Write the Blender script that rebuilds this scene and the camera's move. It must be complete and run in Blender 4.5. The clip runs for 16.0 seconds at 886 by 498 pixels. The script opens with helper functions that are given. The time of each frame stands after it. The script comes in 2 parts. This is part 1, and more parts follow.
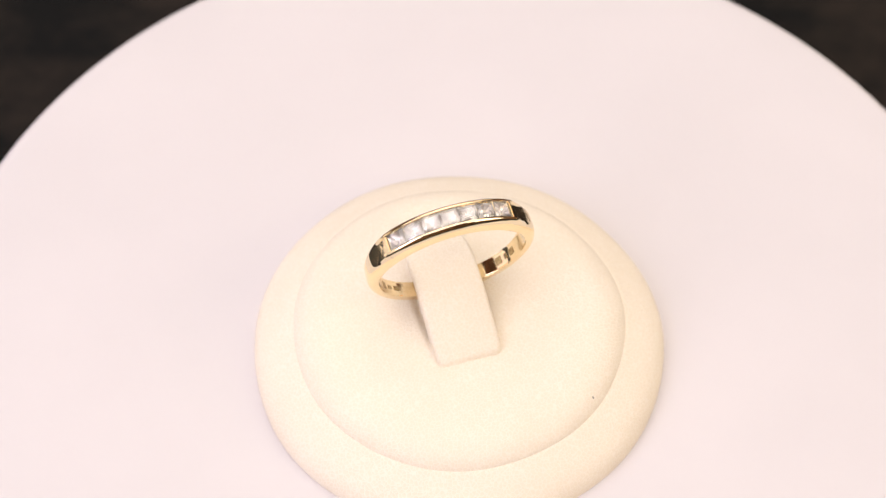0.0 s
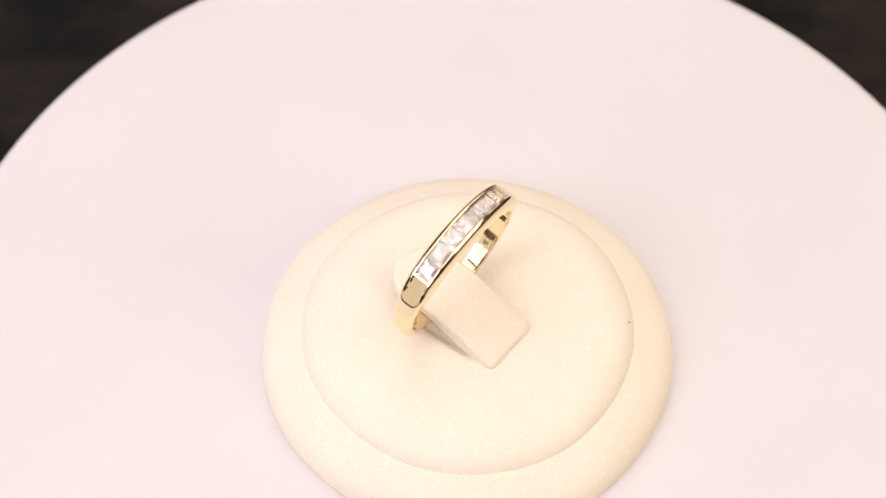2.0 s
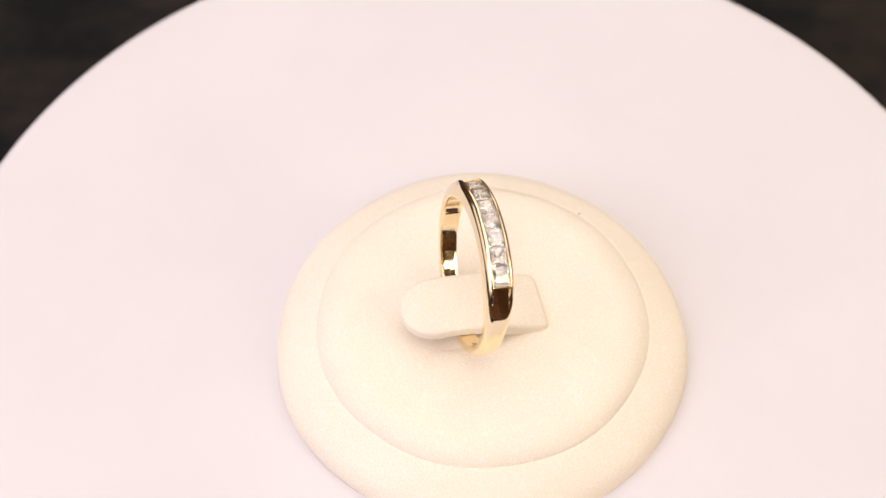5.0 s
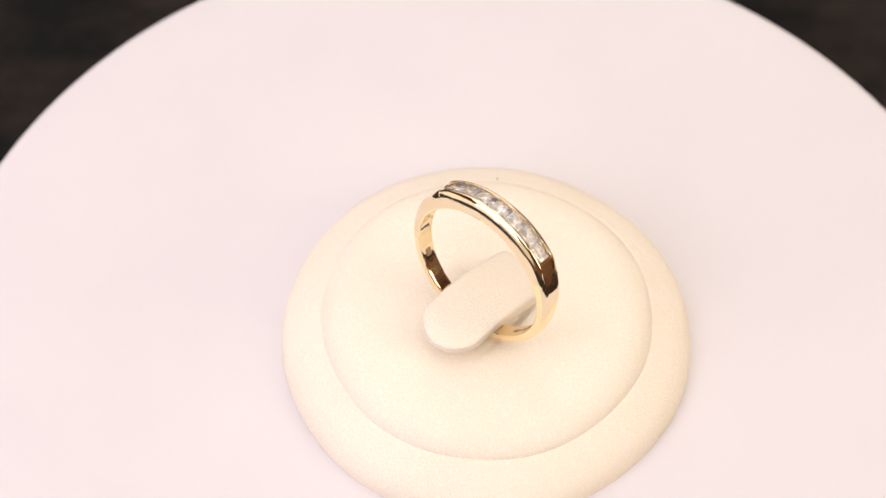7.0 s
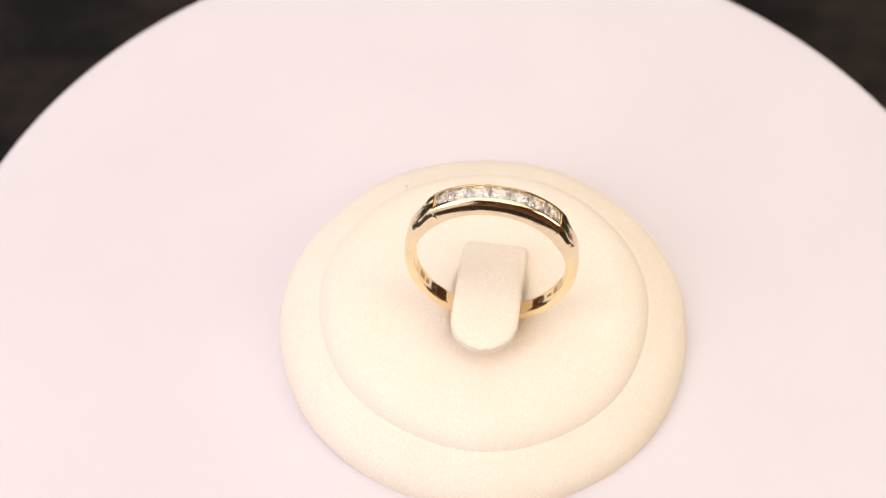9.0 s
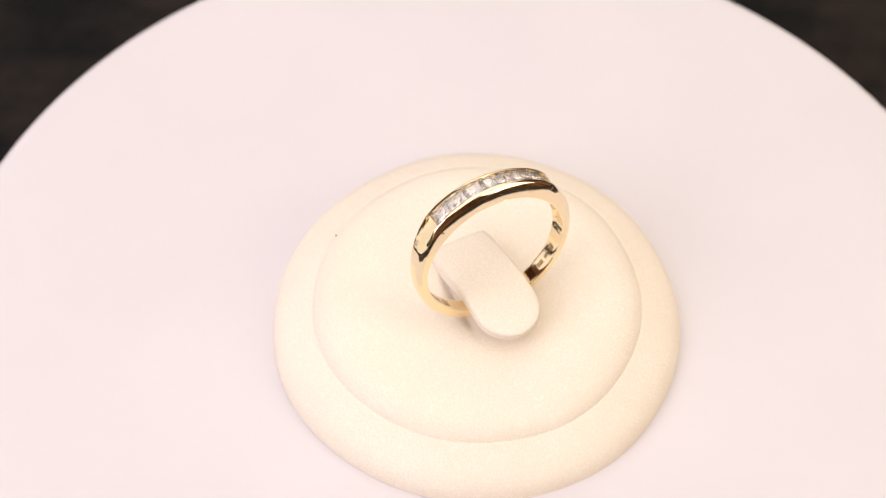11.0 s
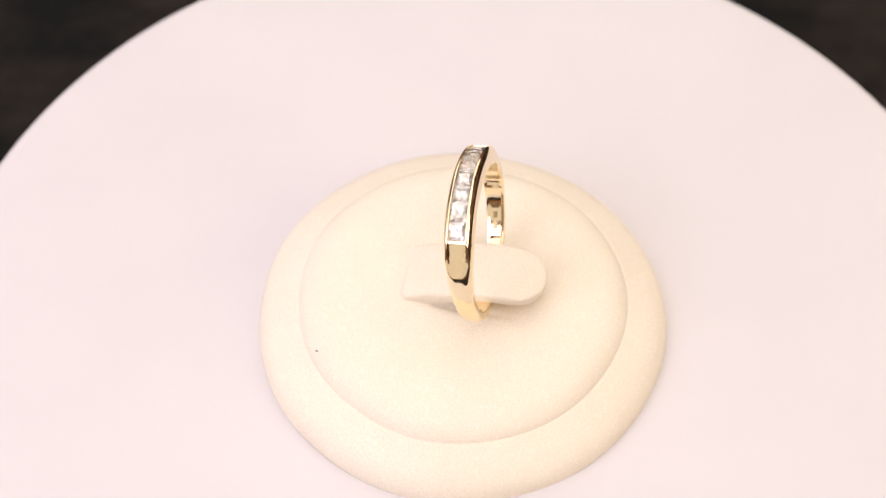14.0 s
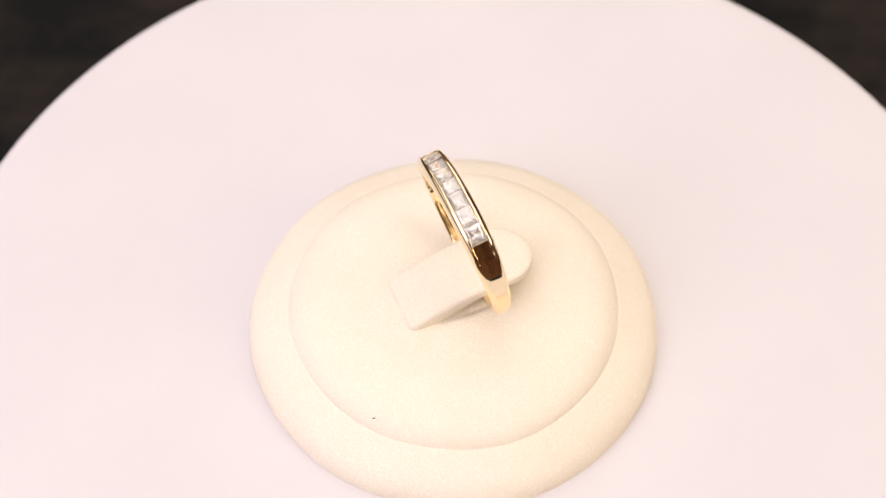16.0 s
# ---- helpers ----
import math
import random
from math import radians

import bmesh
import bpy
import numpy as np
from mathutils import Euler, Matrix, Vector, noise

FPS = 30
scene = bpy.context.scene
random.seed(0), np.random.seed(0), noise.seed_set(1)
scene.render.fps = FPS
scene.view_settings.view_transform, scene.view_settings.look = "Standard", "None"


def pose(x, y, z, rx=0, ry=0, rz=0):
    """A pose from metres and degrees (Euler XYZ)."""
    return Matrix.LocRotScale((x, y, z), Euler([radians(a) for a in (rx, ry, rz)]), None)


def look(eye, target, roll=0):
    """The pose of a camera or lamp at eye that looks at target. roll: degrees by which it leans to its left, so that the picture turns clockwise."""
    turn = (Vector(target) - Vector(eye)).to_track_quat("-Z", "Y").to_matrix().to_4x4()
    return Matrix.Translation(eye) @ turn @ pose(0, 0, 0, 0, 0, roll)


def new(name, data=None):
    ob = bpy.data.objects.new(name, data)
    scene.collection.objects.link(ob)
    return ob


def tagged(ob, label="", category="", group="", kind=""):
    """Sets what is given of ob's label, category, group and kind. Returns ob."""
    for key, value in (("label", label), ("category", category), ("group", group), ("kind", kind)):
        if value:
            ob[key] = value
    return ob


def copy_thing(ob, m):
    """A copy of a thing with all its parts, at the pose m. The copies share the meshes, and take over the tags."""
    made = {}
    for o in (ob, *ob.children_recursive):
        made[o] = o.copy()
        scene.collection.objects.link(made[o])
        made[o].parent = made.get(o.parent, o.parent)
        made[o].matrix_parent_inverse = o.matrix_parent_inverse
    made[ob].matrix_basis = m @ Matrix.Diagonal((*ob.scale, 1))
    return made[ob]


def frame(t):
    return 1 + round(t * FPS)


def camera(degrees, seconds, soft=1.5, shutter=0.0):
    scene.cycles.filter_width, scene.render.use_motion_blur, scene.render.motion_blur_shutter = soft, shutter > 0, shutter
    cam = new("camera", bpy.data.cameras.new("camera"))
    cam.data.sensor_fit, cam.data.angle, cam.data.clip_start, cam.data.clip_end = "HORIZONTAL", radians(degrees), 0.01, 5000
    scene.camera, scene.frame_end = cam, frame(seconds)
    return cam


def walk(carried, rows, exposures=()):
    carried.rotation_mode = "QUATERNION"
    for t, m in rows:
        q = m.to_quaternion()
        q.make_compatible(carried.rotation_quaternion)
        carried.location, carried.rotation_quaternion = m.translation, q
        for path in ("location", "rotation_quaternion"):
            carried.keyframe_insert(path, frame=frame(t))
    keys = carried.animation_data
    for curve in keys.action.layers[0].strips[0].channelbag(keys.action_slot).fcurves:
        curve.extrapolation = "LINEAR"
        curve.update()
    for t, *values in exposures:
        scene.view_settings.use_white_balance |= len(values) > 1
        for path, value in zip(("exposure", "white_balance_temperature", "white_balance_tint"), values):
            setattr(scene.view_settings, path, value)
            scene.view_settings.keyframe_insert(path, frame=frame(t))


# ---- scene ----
# ---------------------------------------------------------------- camera
EYE = Vector((0.0, -0.124571, 0.197646))
WAY = Vector((-0.014890, 0.570670, -0.821050))
cam = camera(26.68, 16.0, soft=1.3)
view = look(EYE, EYE + WAY, 0.247)
walk(cam, [(0.0, view), (16.0, view)])
cam.data.dof.use_dof = True
cam.data.dof.focus_distance = 0.214
cam.data.dof.aperture_fstop = 23.0

# ---------------------------------------------------------------- light
world = bpy.data.worlds.new("room_air")
scene.world = world
world.use_nodes = True
world.node_tree.nodes["Background"].inputs["Color"].default_value = (0.9, 0.85, 0.8, 1)
world.node_tree.nodes["Background"].inputs["Strength"].default_value = 0.02
scene.view_settings.exposure = 0.0


def area_lamp(name, eye, target, w, h, watts, colour):
    """A rectangular area lamp out of view, aimed at target."""
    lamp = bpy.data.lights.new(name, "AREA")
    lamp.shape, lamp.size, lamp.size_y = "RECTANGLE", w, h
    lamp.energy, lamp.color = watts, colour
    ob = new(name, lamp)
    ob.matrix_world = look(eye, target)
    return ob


area_lamp("lamp_overhead", (-0.06, 0.07, 0.78), (-0.03, 0.05, 0), 1.20, 1.20, 7.6, (1.0, 0.93, 0.89))
area_lamp("lamp_back", (-0.05, 0.93, 0.58), (0, 0, 0.02), 1.20, 0.55, 3.0, (1.0, 0.92, 0.82))
area_lamp("lamp_cool_side", (-0.40, -0.295, 0.354), (0, 0, 0), 0.39, 0.33, 1.88, (0.91, 0.86, 1.0))
area_lamp("lamp_warm_side", (0.48, -0.20, 0.34), (0, 0, 0), 0.39, 0.33, 1.72, (1.0, 0.87, 0.68))
# Unseen panels, source unknown, added for the low bright reflections in the gold
area_lamp("unseen_panel_front", (-0.80, -1.02, 0.36), (0, 0, 0), 0.90, 0.66, 1.3, (1.0, 0.92, 0.84))
area_lamp("unseen_panel_side", (-1.24, -0.08, 0.16), (0, 0, 0.02), 1.50, 0.56, 2.4, (1.0, 0.95, 0.93))


# ---------------------------------------------------------------- materials
def material(name):
    mat = bpy.data.materials.new(name)
    mat.use_nodes = True
    nt = mat.node_tree
    return mat, nt, nt.nodes["Principled BSDF"]


def node(nt, kind, **values):
    n = nt.nodes.new(kind)
    for key, value in values.items():
        n.inputs[key].default_value = value
    return n


def ramp(nt, source, a, b, low, high):
    """Source value between low and high to a colour between a and b."""
    r = nt.nodes.new("ShaderNodeValToRGB")
    r.color_ramp.elements[0].position, r.color_ramp.elements[1].position = low, high
    r.color_ramp.elements[0].color, r.color_ramp.elements[1].color = (*a, 1), (*b, 1)
    nt.links.new(source, r.inputs["Fac"])
    return r.outputs["Color"]


def coords(nt):
    return nt.nodes.new("ShaderNodeTexCoord").outputs["Object"]


def noise_of(nt, where, scale, detail=3.0, rough=0.5):
    n = node(nt, "ShaderNodeTexNoise", Scale=scale, Detail=detail, Roughness=rough)
    nt.links.new(where, n.inputs["Vector"])
    return n.outputs["Fac"]


def bump(nt, bsdf, height, strength, distance, under=None):
    b = node(nt, "ShaderNodeBump", Strength=strength, Distance=distance)
    nt.links.new(height, b.inputs["Height"])
    if under is not None:
        nt.links.new(under, b.inputs["Normal"])
    nt.links.new(b.outputs["Normal"], bsdf.inputs["Normal"])
    return b.outputs["Normal"]


def leatherette():
    mat, nt, bsdf = material("cream_leatherette")
    where = coords(nt)
    warp = node(nt, "ShaderNodeTexNoise", Scale=900.0, Detail=1.0)
    nt.links.new(where, warp.inputs["Vector"])
    mix = node(nt, "ShaderNodeMix", Factor=0.0003)
    mix.data_type = "VECTOR"
    mix.inputs["Factor"].default_value = 0.0003
    nt.links.new(where, mix.inputs["A"])
    nt.links.new(warp.outputs["Color"], mix.inputs["B"])
    cells = node(nt, "ShaderNodeTexVoronoi", Scale=2100.0)
    cells.feature = "DISTANCE_TO_EDGE"
    nt.links.new(mix.outputs["Result"], cells.inputs["Vector"])
    grain = nt.nodes.new("ShaderNodeMapRange")
    grain.inputs["From Max"].default_value = 0.16
    nt.links.new(cells.outputs["Distance"], grain.inputs["Value"])
    cloud = noise_of(nt, where, 140.0, 4.0)
    base = ramp(nt, cloud, (0.884, 0.800, 0.680), (0.904, 0.822, 0.710), 0.3, 0.7)
    crease = node(nt, "ShaderNodeMix")
    crease.data_type, crease.blend_type = "RGBA", "MULTIPLY"
    crease.inputs["Factor"].default_value = 1.0
    nt.links.new(base, crease.inputs["A"])
    nt.links.new(ramp(nt, grain.outputs["Result"], (1, 1, 1), (0.96, 0.94, 0.90), 0.1, 0.9), crease.inputs["B"])
    nt.links.new(crease.outputs["Result"], bsdf.inputs["Base Color"])
    bsdf.inputs["Roughness"].default_value = 0.62
    bsdf.inputs["Specular IOR Level"].default_value = 0.3
    ridge = nt.nodes.new("ShaderNodeMath")
    ridge.operation = "SUBTRACT"
    ridge.inputs[0].default_value = 1.0
    nt.links.new(grain.outputs["Result"], ridge.inputs[1])
    first = bump(nt, bsdf, ridge.outputs["Value"], 0.5, 0.00007)
    bump(nt, bsdf, noise_of(nt, where, 420.0, 3.0), 0.12, 0.00012, first)
    return mat


def white_plastic():
    mat, nt, bsdf = material("white_turntable_plastic")
    where = coords(nt)
    nt.links.new(ramp(nt, noise_of(nt, where, 45.0, 4.0), (0.685, 0.645, 0.66), (0.705, 0.663, 0.678), 0.35, 0.65), bsdf.inputs["Base Color"])
    nt.links.new(ramp(nt, noise_of(nt, where, 260.0, 3.0), (0.5, 0.5, 0.5), (0.58, 0.58, 0.58), 0.3, 0.7), bsdf.inputs["Roughness"])
    bsdf.inputs["Specular IOR Level"].default_value = 0.25
    bump(nt, bsdf, noise_of(nt, where, 3000.0, 2.0), 0.05, 0.00002)
    return mat


def gold():
    mat, nt, bsdf = material("polished_yellow_gold")
    where = coords(nt)
    bsdf.inputs["Metallic"].default_value = 1.0
    nt.links.new(ramp(nt, noise_of(nt, where, 300.0), (0.95, 0.78, 0.50), (0.98, 0.84, 0.58), 0.3, 0.7), bsdf.inputs["Base Color"])
    nt.links.new(ramp(nt, noise_of(nt, where, 1500.0, 4.0), (0.05, 0.05, 0.05), (0.12, 0.12, 0.12), 0.35, 0.7), bsdf.inputs["Roughness"])
    bump(nt, bsdf, noise_of(nt, where, 760.0, 2.0), 0.17, 0.00010)
    return mat


def dark_gold():
    mat, nt, bsdf = material("stamped_gold")
    bsdf.inputs["Metallic"].default_value = 1.0
    bsdf.inputs["Roughness"].default_value = 0.22
    nt.links.new(ramp(nt, noise_of(nt, coords(nt), 2500.0), (0.36, 0.25, 0.12), (0.60, 0.45, 0.25), 0.35, 0.65), bsdf.inputs["Base Color"])
    return mat


def crystal():
    mat, nt, bsdf = material("clear_cut_stone")
    bsdf.inputs["Base Color"].default_value = (1.0, 0.94, 0.89, 1)
    bsdf.inputs["Transmission Weight"].default_value = 0.87
    bsdf.inputs["IOR"].default_value = 2.0
    bsdf.inputs["Roughness"].default_value = 0.01
    return mat


def dark_cloth():
    mat, nt, bsdf = material("dark_brown_table_top")
    where = coords(nt)
    stretch = nt.nodes.new("ShaderNodeMapping")
    stretch.inputs["Scale"].default_value = (1.0, 1.35, 1.0)
    nt.links.new(where, stretch.inputs["Vector"])
    coarse = noise_of(nt, stretch.outputs["Vector"], 60.0, 3.0, 0.6)
    nt.links.new(ramp(nt, coarse, (0.0003, 0.0003, 0.0005), (0.0165, 0.011, 0.008), 0.38, 0.62), bsdf.inputs["Base Color"])
    bsdf.inputs["Roughness"].default_value = 0.75
    bsdf.inputs["Specular IOR Level"].default_value = 0.2
    bump(nt, bsdf, coarse, 0.5, 0.001)
    return mat


def room_paint(name, a, b):
    """Stained wood: long upright streaks and broad clouds."""
    mat, nt, bsdf = material(name)
    where = coords(nt)
    streak = nt.nodes.new("ShaderNodeMapping")
    streak.inputs["Scale"].default_value = (9.0, 9.0, 0.8)
    nt.links.new(where, streak.inputs["Vector"])
    fine = noise_of(nt, streak.outputs["Vector"], 1.6, 6.0, 0.6)
    nt.links.new(ramp(nt, fine, a, b, 0.38, 0.66), bsdf.inputs["Base Color"])
    bsdf.inputs["Roughness"].default_value = 0.7
    return mat


def lint():
    mat, nt, bsdf = material("dark_lint")
    bsdf.inputs["Base Color"].default_value = (0.05, 0.04, 0.035, 1)
    bsdf.inputs["Roughness"].default_value = 0.9
    return mat


LEATHER, PLASTIC, GOLD, STAMP = leatherette(), white_plastic(), gold(), dark_gold()
CRYSTAL, CLOTH, LINT = crystal(), dark_cloth(), lint()
WALL = room_paint("brown_wall_paint", (0.16, 0.075, 0.042), (0.78, 0.42, 0.23))
FLOOR = room_paint("dark_floor_boards", (0.03, 0.022, 0.017), (0.06, 0.043, 0.032))


# ---------------------------------------------------------------- mesh helpers
def part(name, bm, mat, parent=None, label="", smooth=None):
    """Links a bmesh as one mesh object; smooth: the angle below which edges are shaded smooth."""
    me = bpy.data.meshes.new(name)
    bmesh.ops.recalc_face_normals(bm, faces=bm.faces)
    bm.to_mesh(me)
    bm.free()
    me.materials.append(mat)
    if smooth is not None:
        me.shade_smooth()
        me.set_sharp_from_angle(angle=radians(smooth))
    ob = new(name, me)
    if parent is not None:
        ob.parent = parent
    return tagged(ob, label) if label else ob


def lathe(profile, steps=160, wobble=None):
    """A turned body about z from (radius, height) pairs; radius 0 closes it."""
    bm = bmesh.new()
    rings = []
    for r, z in profile:
        if r <= 1e-9:
            rings.append([bm.verts.new((0, 0, z))])
        else:
            ring = []
            for i in range(steps):
                a = 2 * math.pi * i / steps
                d = wobble(a, r, z) if wobble else (0, 0)
                ring.append(bm.verts.new(((r + d[0]) * math.cos(a), (r + d[0]) * math.sin(a), z + d[1])))
            rings.append(ring)
    for a, b in zip(rings, rings[1:]):
        n = max(len(a), len(b))
        for i in range(n):
            j = (i + 1) % n
            if len(a) == 1:
                bm.faces.new((a[0], b[i], b[j]))
            elif len(b) == 1:
                bm.faces.new((a[i], b[0], a[j]))
            else:
                bm.faces.new((a[i], b[i], b[j], a[j]))
    return bm


def box(x0, x1, y0, y1, z0, z1, bevel=0.0, segments=2):
    bm = bmesh.new()
    bmesh.ops.create_cube(bm, size=1.0)
    for v in bm.verts:
        v.co = (x0 + (v.co.x + 0.5) * (x1 - x0), y0 + (v.co.y + 0.5) * (y1 - y0), z0 + (v.co.z + 0.5) * (z1 - z0))
    if bevel:
        bmesh.ops.bevel(bm, geom=bm.edges[:], offset=bevel, segments=segments, affect="EDGES")
    return bm


MM = 0.001
TABLE_Z = -0.032


# ---------------------------------------------------------------- room and table
def build_room():
    z0 = TABLE_Z - 0.76
    tagged(part("floor", box(-1.4, 1.4, -1.4, 1.4, z0 - 0.1, z0), FLOOR), "dark brown wooden floor of the dim room", "floor", kind="structure")
    tagged(part("ceiling", box(-1.4, 1.4, -1.4, 1.4, 1.4, 1.5), WALL), "dim brown painted ceiling of the room", "ceiling", kind="structure")
    for name, b in (("wall_north", (-1.4, 1.4, 1.3, 1.4)), ("wall_south", (-1.4, 1.4, -1.4, -1.3)),
                    ("wall_east", (1.3, 1.4, -1.3, 1.3)), ("wall_west", (-1.4, -1.3, -1.3, 1.3))):
        tagged(part(name, box(*b, z0, 1.4), WALL), "plain brown wood-stained room wall", "wall", kind="structure")


def build_table():
    z0 = TABLE_Z - 0.76
    table = new("table")
    table.location = (0, 0, z0)
    part("table_top", box(-0.8, 0.8, -0.5, 0.7, 0.72, 0.76, 0.004), CLOTH, table, "mottled dark brown table surface", 40)
    for x in (-0.74, 0.74):
        for y in (-0.44, 0.64):
            part("leg", box(x - 0.03, x + 0.03, y - 0.03, y + 0.03, 0.0, 0.72, 0.003), FLOOR, table, "", 40)
    return tagged(table, "dark brown mottled table under the white turntable", "table")


# ---------------------------------------------------------------- turntable
def build_turntable():
    table = new("turntable")
    table.location = (0, 0, TABLE_Z)
    h = -TABLE_Z
    part("base", lathe([(0, 0), (0.052, 0), (0.0545, 0.0025), (0.0555, 0.016), (0.054, 0.0185), (0, 0.0185)]), PLASTIC, table, "white plastic motor housing", 40)
    R = 0.06880
    prof = [(0, -0.0125), (R - 0.004, -0.0125), (R - 0.0012, -0.0115), (R, -0.009), (R, -0.0036)]
    for i in range(1, 9):
        a = math.pi / 2 * i / 8
        prof.append((R - 0.0022 * (1 - math.cos(a)), -0.0036 + 0.0036 * math.sin(a)))
    prof += [(R - 0.008, 0.0), (R - 0.03, 0.0), (0, 0)]
    platter = part("platter", lathe(prof, 256), PLASTIC, table, "glossy white round platter with rounded rim", 50)
    platter.location = (0, 0, h)
    tagged(table, "white plastic motorised display turntable on dark table", "turntable")
    return table, platter


# ---------------------------------------------------------------- ring display
BASE_AT = (-1.27 * MM, -1.70 * MM)
TIP_DIR = 108.4


def pad_height(r):
    """Height of the pad's top surface, in millimetres, at r millimetres from its centre."""
    return 8.05 - 1.0 * (r / 19.0) ** 2


def build_display():
    display = new("ring_display")

    def wob(a, r, z):
        return (0.00012 * math.sin(3 * a + 1) + 0.00007 * math.sin(7 * a), 0.00005 * math.sin(5 * a + 2))
    flange = [(0, 0.0), (25.42, 0.0), (25.42, 0.25), (25.38, 0.7), (25.2, 1.35), (24.8, 2.1), (24.1, 2.85), (23.2, 3.5), (22.2, 4.1),
              (21.4, 4.5), (20.9, 4.80), (20.55, 4.98), (20.3, 5.06), (20.0, 5.06), (0, 3.9)]
    part("flange", lathe([(r * MM, z * MM) for r, z in flange], 192, wob), LEATHER, display, "", 60)
    pad = [(0, 3.8), (19.6, 3.8), (20.1, 4.4), (20.3, 5.0), (20.2, 5.22), (19.95, 5.6), (19.55, 6.02), (19.0, 6.42), (18.3, 6.78), (17.5, 7.05)]
    pad += [(18.0 - 0.375 * k, pad_height(18.0 - 0.375 * k)) for k in range(4, 48)] + [(0, pad_height(0))]
    bm = lathe([(r * MM, z * MM) for r, z in pad], 224, wob)
    # shallow gutters, added to deepen shade along both tongue sides, fading before its tip
    ca, sa = math.cos(radians(TIP_DIR)), math.sin(radians(TIP_DIR))
    for v in bm.verts:
        x, y = v.co.x / MM - 1.674, v.co.y / MM + 6.96
        if v.co.z < 0.007:
            continue
        along, across = x * ca + y * sa, abs(-x * sa + y * ca)
        if along > 13.6:
            across = math.hypot(across, along - 13.6)
        rise = max(0.0, min(1.0, (along - 2.5) / 4.0))
        rise *= max(0.0, min(1.0, (14.5 - along) / 4.0))
        v.co.z -= 0.6 * MM * rise * math.exp(-((across - 3.85) / 0.45) ** 2)
    part("pad", bm, LEATHER, display, "", 60)

    # the clip tongue: rises out of a slit and ends round, above the pad
    bm = bmesh.new()
    length, half = 17.3, 4.0
    top = [(-0.6, 6.2), (-0.25, 7.3), (0.0, 8.15), (0.5, 8.6), (4.0, 10.05), (8.0, 11.25), (11.0, 11.65), (14.5, 11.65), (17.6, 11.4)]
    rows = []
    stations = [-0.6, -0.4, -0.2, -0.05, 0.1, 0.3, 0.5, 0.7, 0.95, 1.2] + [2.0 + i for i in range(12)] + [length - half * (1 - math.sin(math.pi / 2 * k / 12)) for k in range(1, 13)]
    for s in stations:
        w = half
        if s < 1.2:
            w = half - 0.9 * (1 - math.sqrt(max(0.0, 1 - ((1.2 - s) / 1.32) ** 2)))
        over = s - (length - half)
        if over > 0:
            w = math.sqrt(max(half * half - over * over, 0.03))
        z = spline_line(top, s)
        thick = 1.15 + 0.85 * max(0.0, min(1.0, (11.0 - s) / 6.0))
        sec = []
        for k, (fx, dz) in enumerate(((-1.0, -1.0), (-1.0, -0.30), (-0.985, -0.16), (-0.95, -0.06), (-0.88, 0.0), (-0.45, 0.03), (0.0, 0.045), (0.45, 0.03),
                       (0.88, 0.0), (0.95, -0.06), (0.985, -0.16), (1.0, -0.30), (1.0, -1.0))):
            edge = 0.0 if over <= 0 else -0.25 * (over / half) ** 8
            sec.append(bm.verts.new((w * fx * MM, s * MM, (z + (dz + edge if dz > -0.9 else -1.0) * thick) * MM)))
        rows.append(sec)
    for a, b in zip(rows, rows[1:]):
        n = len(a)
        for i in range(n):
            bm.faces.new((a[i], a[(i + 1) % n], b[(i + 1) % n], b[i]))
    bm.faces.new(rows[0])
    bm.faces.new(rows[-1])
    tongue = part("clip_tongue", bm, LEATHER, display, "cream leatherette clip tongue with a round tip", 50)
    # start of the tongue, relative to the display's centre
    tongue.location = ((0.404 + 1.27) * MM, (-8.66 + 1.70) * MM, 0)
    tongue.rotation_euler = (0, 0, radians(TIP_DIR - 90))
    return tagged(display, "round cream leatherette ring stand with clip on turntable", "ring display")


def spline_line(keys, x):
    """Catmull-Rom through (x, y) pairs."""
    for i in range(len(keys) - 1):
        if x <= keys[i + 1][0] or i == len(keys) - 2:
            (x1, y1), (x2, y2) = keys[i], keys[i + 1]
            x0, y0 = keys[i - 1] if i else (2 * x1 - x2, 2 * y1 - y2)
            x3, y3 = keys[i + 2] if i + 2 < len(keys) else (2 * x2 - x1, 2 * y2 - y1)
            u = (x - x1) / (x2 - x1)
            m1, m2 = (y2 - y0) / (x2 - x0) * (x2 - x1), (y3 - y1) / (x3 - x1) * (x2 - x1)
            return ((2 * u ** 3 - 3 * u ** 2 + 1) * y1 + (u ** 3 - 2 * u ** 2 + u) * m1 + (-2 * u ** 3 + 3 * u ** 2) * y2 + (u ** 3 - u ** 2) * m2)
    return keys[-1][1]


# ---------------------------------------------------------------- ring
WIN, HALF_WIN = 45.6, 1.04      # the stone channel's half angle and half width
FACETS = ((50.5, 10.13), (53.5, 10.11))  # the worn flat cut of each shoulder: its middle's angle and its distance from the ring's axis
FRACTIONS = [math.sin(math.pi / 2 * (1 - k / 30)) for k in range(31)]


def mirrored(keys):
    """Keys given for one half of the ring, continued evenly past its top and its bottom."""
    low = [(-x, y) for x, y in keys[2:0:-1]]
    high = [(360 - x, y) for x, y in keys[-2:-4:-1]]
    return low + keys + high


WIDTHS = mirrored([(0, 1.68), (45, 1.66), (68, 1.48), (90, 1.25), (135, 1.03), (180, 0.97)])
OUTSIDE = mirrored([(0, 10.34), (22, 10.46), (45, 10.64), (68, 10.44), (90, 10.21), (135, 10.22), (180, 10.45)])
INSIDE = mirrored([(0, 8.16), (45, 8.46), (90, 8.92), (135, 8.92), (180, 8.74)])


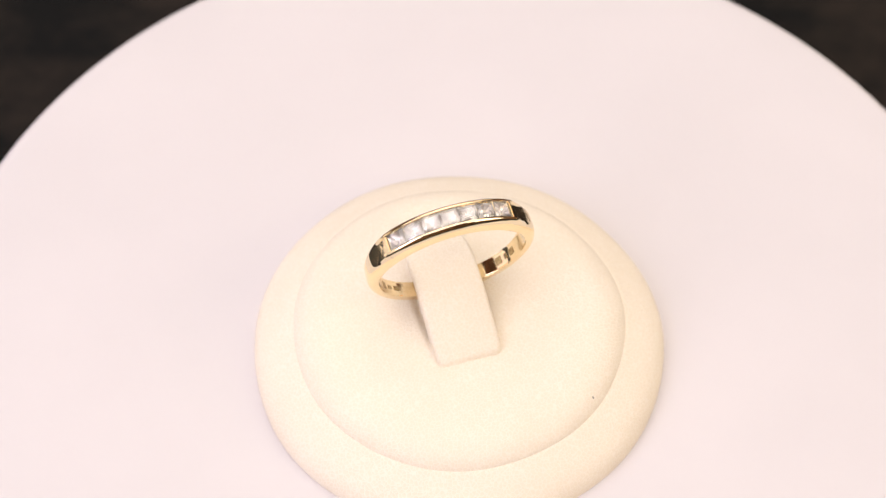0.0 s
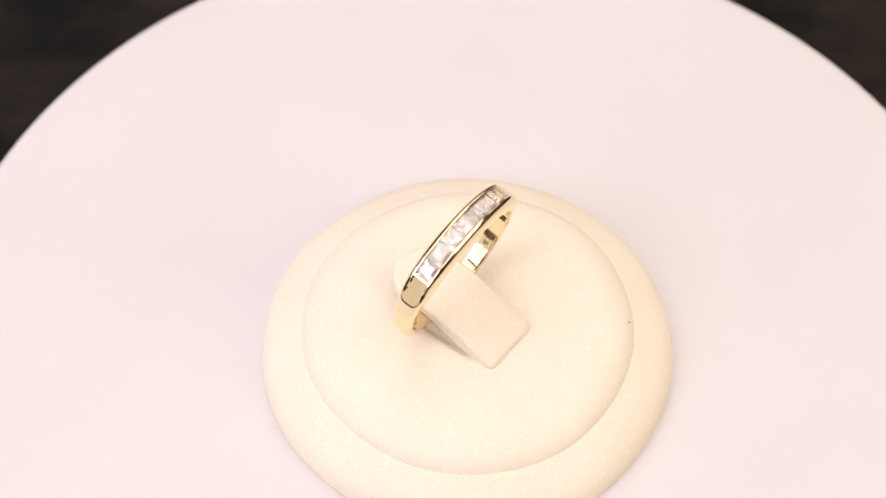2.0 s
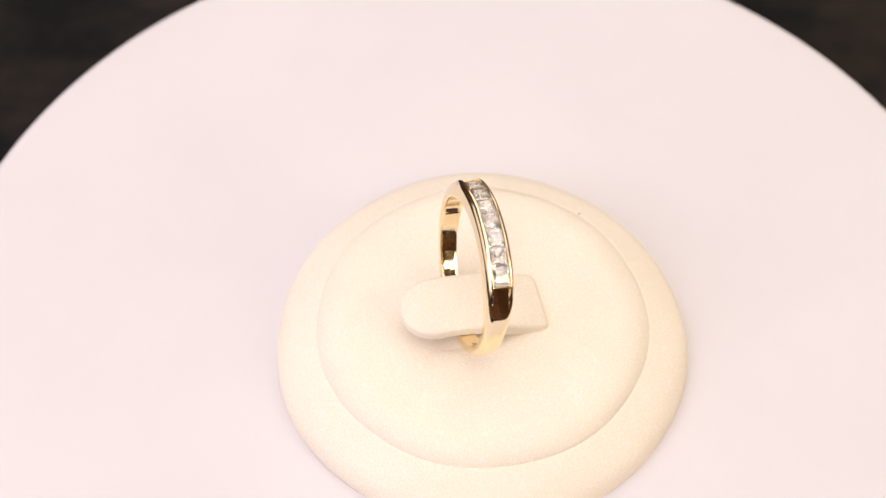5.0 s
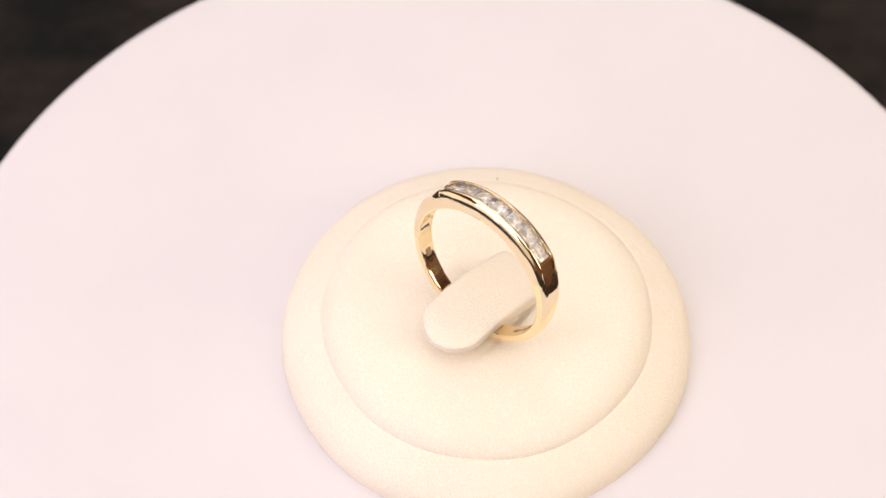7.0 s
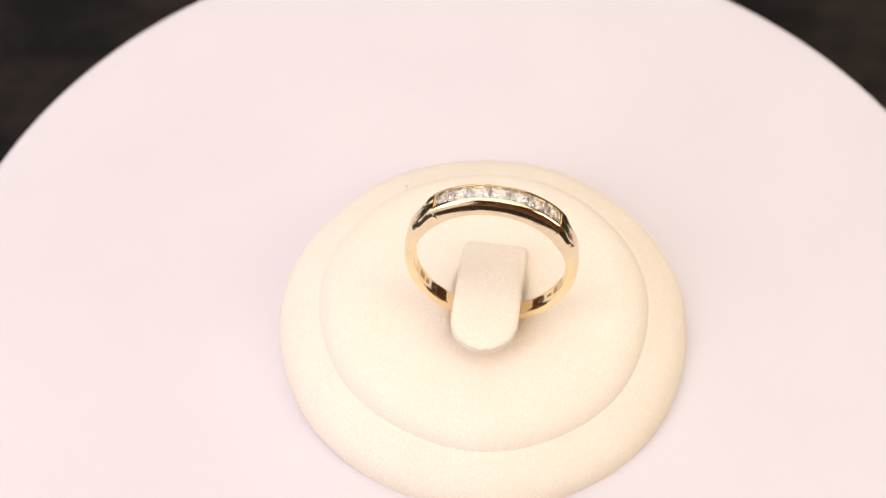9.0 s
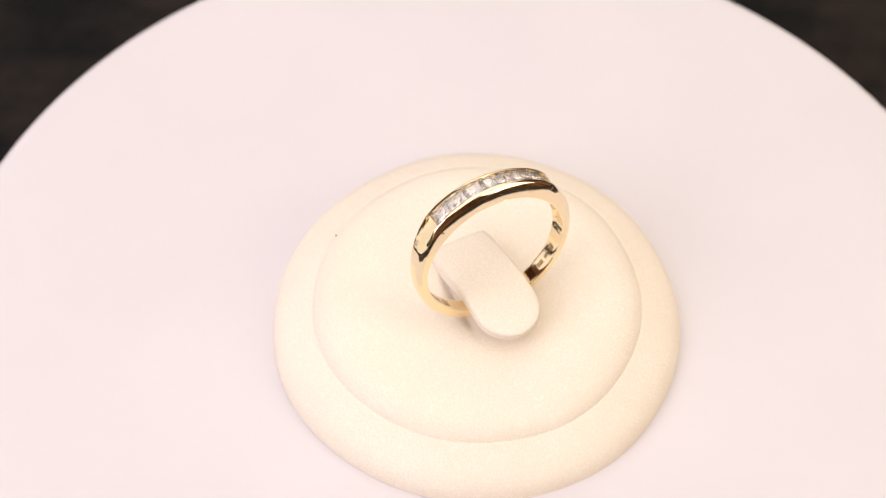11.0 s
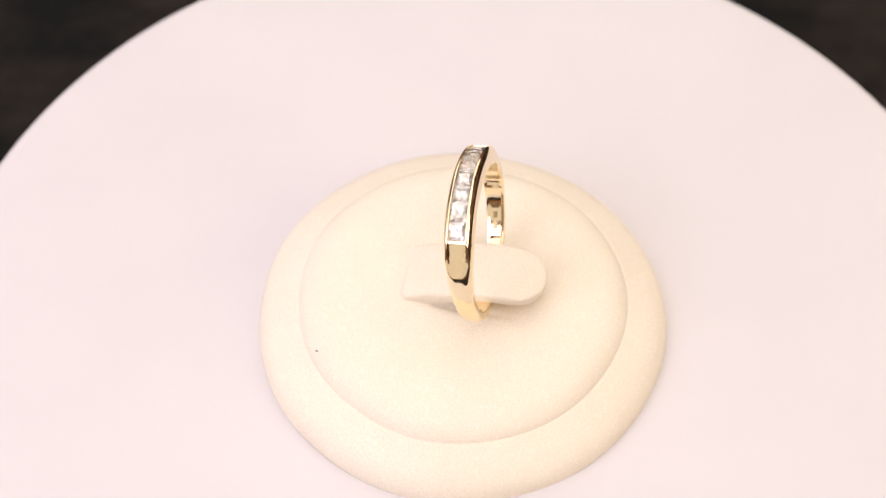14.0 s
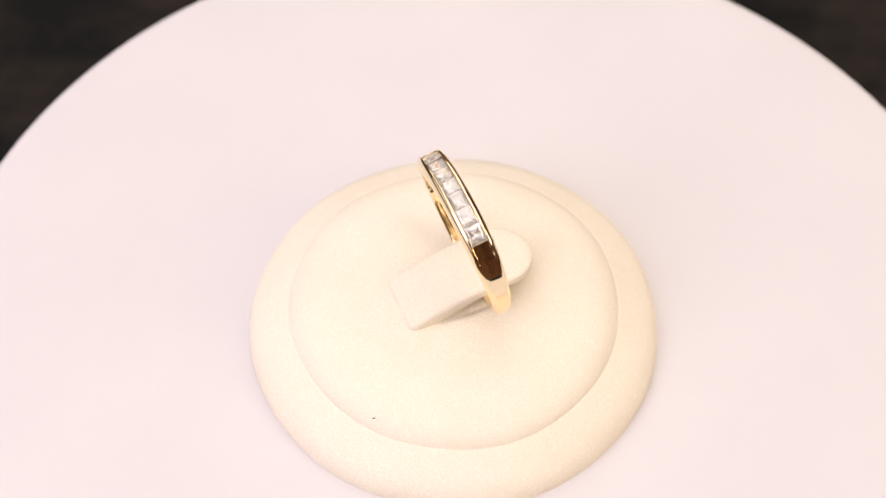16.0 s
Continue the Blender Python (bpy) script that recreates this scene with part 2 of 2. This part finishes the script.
def soft_min(a, b, width):
    """The lower of two heights, with the edge between them worn round."""
    h = max(0.0, width - abs(a - b)) / width
    return min(a, b) - h * h * width * 0.25


def band_section(phi):
    """Half of the cross-section at phi degrees from the ring's top: (across, radius) from the inside edge to the middle."""
    a = abs(phi)
    w, ro, ri = spline_line(WIDTHS, a), spline_line(OUTSIDE, a), inner_radius(a)
    # the back of each shoulder is scooped out and dimpled
    scoop = max(0.0, 1.0 - ((a - 75.0) / 25.0) ** 6) if abs(a - 75.0) < 25.0 else 0.0
    low = [(w * 0.62, ri + scoop * (0.40 + 0.07 * math.sin(a * 0.55))), (w - 0.15, ri), (w - 0.05, ri + 0.03), (w, ri + 0.14)]
    if a <= WIN:
        floor = 8.82
        rail = w - HALF_WIN
        out = [(w - rail * k / 11.0, ro - 0.72 * (1 - k / 11.0) ** 2.4 - 0.02 * (k / 11.0) ** 6) for k in range(12)]
        return low + out + [(HALF_WIN - 0.03, ro - 0.08), (HALF_WIN - 0.04, ro - 0.34), (HALF_WIN - 0.03, floor), (0.0, floor)]
    # domed shank, cut nearly flat at the shoulder
    rounding = max(0.52, 0.72 - max(0.0, a - 70.0) * 0.01)
    facet_at, facet_r = FACETS[phi > 0]
    mid = radians(a - facet_at)
    flat = facet_r / math.cos(mid) ** 0.85 if abs(mid) < 0.6 else 99.0
    # the channel's rails run on beside the flat cut and sink into it
    gone = min(1.0, (a - WIN) / 15.0)
    crest = (max(0.0, ro - flat) + 0.07) * (1 - gone) ** 1.5
    out = []
    for f in FRACTIONS:
        x = w * f
        dome = ro - rounding * f ** 4.4
        rail = ro - 0.72 * (max(0.0, x - HALF_WIN) / (w - HALF_WIN)) ** 2.4 if x < w else ro - 0.72
        u = max(0.0, min(1.0, (x - HALF_WIN + 0.12) / 0.17))
        cut = flat + 0.03 * (1 - f * f) + crest * u * u * (3 - 2 * u)
        out.append((x, soft_min(rail * (1 - gone) + dome * gone, cut, 0.05)))
    return low + out


def inner_radius(phi):
    return spline_line(INSIDE, abs(phi))


def at_ring(across, r, phi):
    a = radians(phi)
    return Vector((r * math.sin(a) * MM, across * MM, r * math.cos(a) * MM))


def cut_stone(length, width):
    """A square brilliant: small flat table, split crown, chevron pavilion; its girdle lies at z = 0. Millimetres in, metres out."""
    bm = bmesh.new()

    def ring_of(fx, z, kind):
        x, y = length / 2 * fx, width / 2 * fx
        spots = ((-1, -1), (1, -1), (1, 1), (-1, 1)) if kind == "corner" else ((0, -1), (1, 0), (0, 1), (-1, 0))
        return [bm.verts.new((px * x * MM, py * y * MM, z * MM)) for px, py in spots]
    table, table_mid = ring_of(0.56, 0.27, "corner"), ring_of(0.60, 0.27, "mid")
    crown = ring_of(0.82, 0.17, "mid")
    girdle, girdle_mid = ring_of(1.0, 0.04, "corner"), ring_of(1.0, 0.04, "mid")
    under, under_mid = ring_of(1.0, -0.04, "corner"), ring_of(1.0, -0.04, "mid")
    chev, chev_mid = ring_of(0.62, -0.42, "corner"), ring_of(0.70, -0.36, "mid")
    keel, keel_mid = ring_of(0.30, -0.76, "corner"), ring_of(0.40, -0.72, "mid")
    tip = bm.verts.new((0, 0, -1.08 * MM))
    bm.faces.new([v for pair in zip(table, table_mid) for v in pair])
    for i in range(4):
        j = (i + 1) % 4
        for c, n in ((i, 0), (j, 1)):
            bm.faces.new((table[c], table_mid[i], crown[i]))
            bm.faces.new((table[c], crown[i], girdle[c]))
            bm.faces.new((girdle[c], crown[i], girdle_mid[i]))
            bm.faces.new((girdle[c], girdle_mid[i], under_mid[i], under[c]))
            bm.faces.new((under[c], under_mid[i], chev[c]))
            bm.faces.new((under_mid[i], chev_mid[i], chev[c]))
            bm.faces.new((chev[c], chev_mid[i], keel[c]))
            bm.faces.new((chev_mid[i], keel_mid[i], keel[c]))
            bm.faces.new((keel[c], keel_mid[i], tip))
    return bm


def build_ring():
    ring = new("ring")
    # band
    bm = bmesh.new()
    angles = []
    a = -180.0
    while a < 180.0:
        angles.append(a)
        a += 0.25 if 45.0 < abs(a) < 103.0 else 2.0
    for s in (-1, 1):
        angles = [x for x in angles if abs(x - s * WIN) > 0.3] + [s * WIN - 0.03 * s, s * (WIN + 0.03)]
    angles = sorted(angles)
    rows = []
    CHANNEL_COUNT = 2 * len(band_section(0.0)) - 1
    for phi in angles:
        half = band_section(phi)
        sec = [(-x, r) for x, r in half] + [(x, r) for x, r in reversed(half[:-1])]
        rows.append([bm.verts.new(at_ring(x, r, phi)) for x, r in sec])
    def outline(row):
        """The closed section as two rims (across -w and w) and the middle between them."""
        return row[:4], row[4:-4], row[-4:]
    for p, q in zip(rows, rows[1:] + rows[:1]):
        n = len(p)
        if len(p) == len(q):
            through_channel = len(p) == CHANNEL_COUNT
            mid = n // 2
            for i in range(n):
                if through_channel and i in (mid - 1, mid, n - 1):
                    continue
                bm.faces.new((p[i], p[(i + 1) % n], q[(i + 1) % n], q[i]))
            if through_channel:
                for a, b in ((mid - 1, 0), (mid + 1, n - 1)):
                    bm.faces.new((p[a], q[a], q[b], p[b]))
            continue
        # the step from the channel to the solid shoulder
        slot, solid = (p, q) if len(p) == CHANNEL_COUNT else (q, p)
        ls, ms, rs = outline(slot)
        lf, mf, rf = outline(solid)
        for a, b in ((ls, lf), (rs, rf)):
            for k in range(3):
                bm.faces.new((a[k], a[k + 1], b[k + 1], b[k]))
        bm.faces.new((ls[3], ms[0], mf[0], lf[3]))
        bm.faces.new((rs[0], rf[0], mf[-1], ms[-1]))
        bm.faces.new((ls[0], lf[0], rf[-1], rs[-1]))
        half_s, half_f = len(ms) // 2, len(mf) // 2
        for side in (1, -1):
            top_s = ms[:12] if side == 1 else ms[::-1][:12]
            top_f = mf[:half_f + 1] if side == 1 else mf[::-1][:half_f + 1]
            edge = [v for v in top_f if abs(v.co.y) >= HALF_WIN * MM] or top_f[:1]
            inner = top_f[len(edge):]
            bm.faces.new(top_s + edge[::-1])
            lip = ms[11:half_s + 1] if side == 1 else ms[::-1][11:half_s + 1]
            bm.faces.new(lip + inner[::-1] + [edge[-1]])
        mouth = ms[half_s]
        bm.faces.new((ls[0], mouth, rs[-1]))
    part("band", bm, GOLD, ring, "polished yellow gold band with channel rails", 24)
    # stones in the channel
    count = 7
    step = (2 * WIN - 3.4) / count
    stone_mesh = None
    for i in range(count):
        phi = -WIN + 1.7 + step * (i + 0.5)
        if stone_mesh is None:
            ob = part("stone", cut_stone(2.2, 2.02), CRYSTAL, ring, "clear square-cut stone")
            stone_mesh = ob.data
        else:
            ob = tagged(new("stone", stone_mesh), "clear square-cut stone")
            ob.parent = ring
        ob.location = at_ring(0, spline_line(OUTSIDE, abs(phi)) - 0.42, phi)
        ob.rotation_euler = (random.uniform(-0.03, 0.03), radians(phi) + random.uniform(-0.03, 0.03), random.uniform(-0.02, 0.02))
    # thin bars at both ends of the channel
    for s in (-1, 1):
        ob = part("end_bar", box(-0.13 * MM, 0.13 * MM, -1.0 * MM, 1.0 * MM, -0.9 * MM, 0.16 * MM, 0.05 * MM), GOLD, ring, "", 40)
        ob.location = at_ring(0, 10.38, s * (WIN - 1.0))
        ob.rotation_euler = (0, radians(s * (WIN - 1.0)), 0)
    # worn stamp marks inside the shank
    for phi0 in (128.0, -124.0):
        for k in range(3):
            phi = phi0 + (k - 1) * 8.0 + random.uniform(-0.8, 0.8)
            wide, tall = random.uniform(0.25, 0.55), random.uniform(0.25, 0.5)
            ob = part("stamp_mark", box(-wide * MM, wide * MM, -tall * MM, tall * MM, -0.03 * MM, 0.03 * MM, 0.02 * MM), STAMP, ring, "dark worn stamp mark", 40)
            ob.location = at_ring(0, inner_radius(phi), phi)
            ob.rotation_euler = (0, radians(phi), 0)
    # cross bars under the joints between the stones
    for i in range(1, count):
        phi = -WIN + 1.7 + step * i
        ob = part("cross_bar", box(-0.16 * MM, 0.16 * MM, -1.1 * MM, 1.1 * MM, -0.12 * MM, 0.12 * MM, 0.05 * MM), GOLD, ring, "", 40)
        ob.location = at_ring(0, inner_radius(phi) + 0.2, phi)
        ob.rotation_euler = (0, radians(phi), 0)
    return tagged(ring, "yellow gold half eternity ring with clear square stones", "ring")


# the ring leans back a little on the tongue
RING_TURN = Matrix(((0.946, -0.3241, 0.0033, 0), (0.3186, 0.9281, -0.1925, 0), (0.0593, 0.1831, 0.9813, 0), (0, 0, 0, 1)))
RING_AT = Matrix.Translation((-2.46 * MM, -0.36 * MM, 18.06 * MM)) @ RING_TURN


def build_speck():
    bm = bmesh.new()
    bmesh.ops.create_icosphere(bm, subdivisions=2, radius=0.09 * MM)
    for v in bm.verts:
        n = noise.noise(v.co * 9000)
        v.co = Vector((v.co.x * 0.8, v.co.y * 2.2, v.co.z * 0.7)) * (1 + 0.4 * n) + Vector((0.05 * MM * math.sin(v.co.y * 9000), 0, 0))
    return tagged(part("lint_speck", bm, LINT, None, "", 60), "tiny dark lint speck on the cream pad", "lint")


build_room()
build_table()
turntable, platter = build_turntable()
display = build_display()
ring = build_ring()
speck = build_speck()
fibre = copy_thing(speck, pose(0, 0, 0))
fibre.name = "lint_fibre"
tagged(fibre, "tiny dark fibre caught in the cream stand's seam")

RATE = 17.2916


def motions():
    """The platter turns at a steady rate and carries the stand, the ring and the speck."""
    def rows(at):
        return [(k * 0.5, pose(0, 0, 0, 0, 0, RATE * k * 0.5) @ at) for k in range(33)]
    walk(platter, rows(Matrix.Translation((0, 0, -TABLE_Z))))
    walk(display, rows(Matrix.Translation((*BASE_AT, 0.0))))
    walk(ring, rows(RING_AT))
    walk(speck, rows(Matrix.Translation((14.87 * MM, -12.66 * MM, 6.72 * MM)) @ pose(0, 0, 0, 0, 0, 30)))
    walk(fibre, rows(Matrix.Translation((-13.76 * MM, -17.36 * MM, 4.86 * MM)) @ pose(0, 0, 0, 0, 0, -38)))


motions()
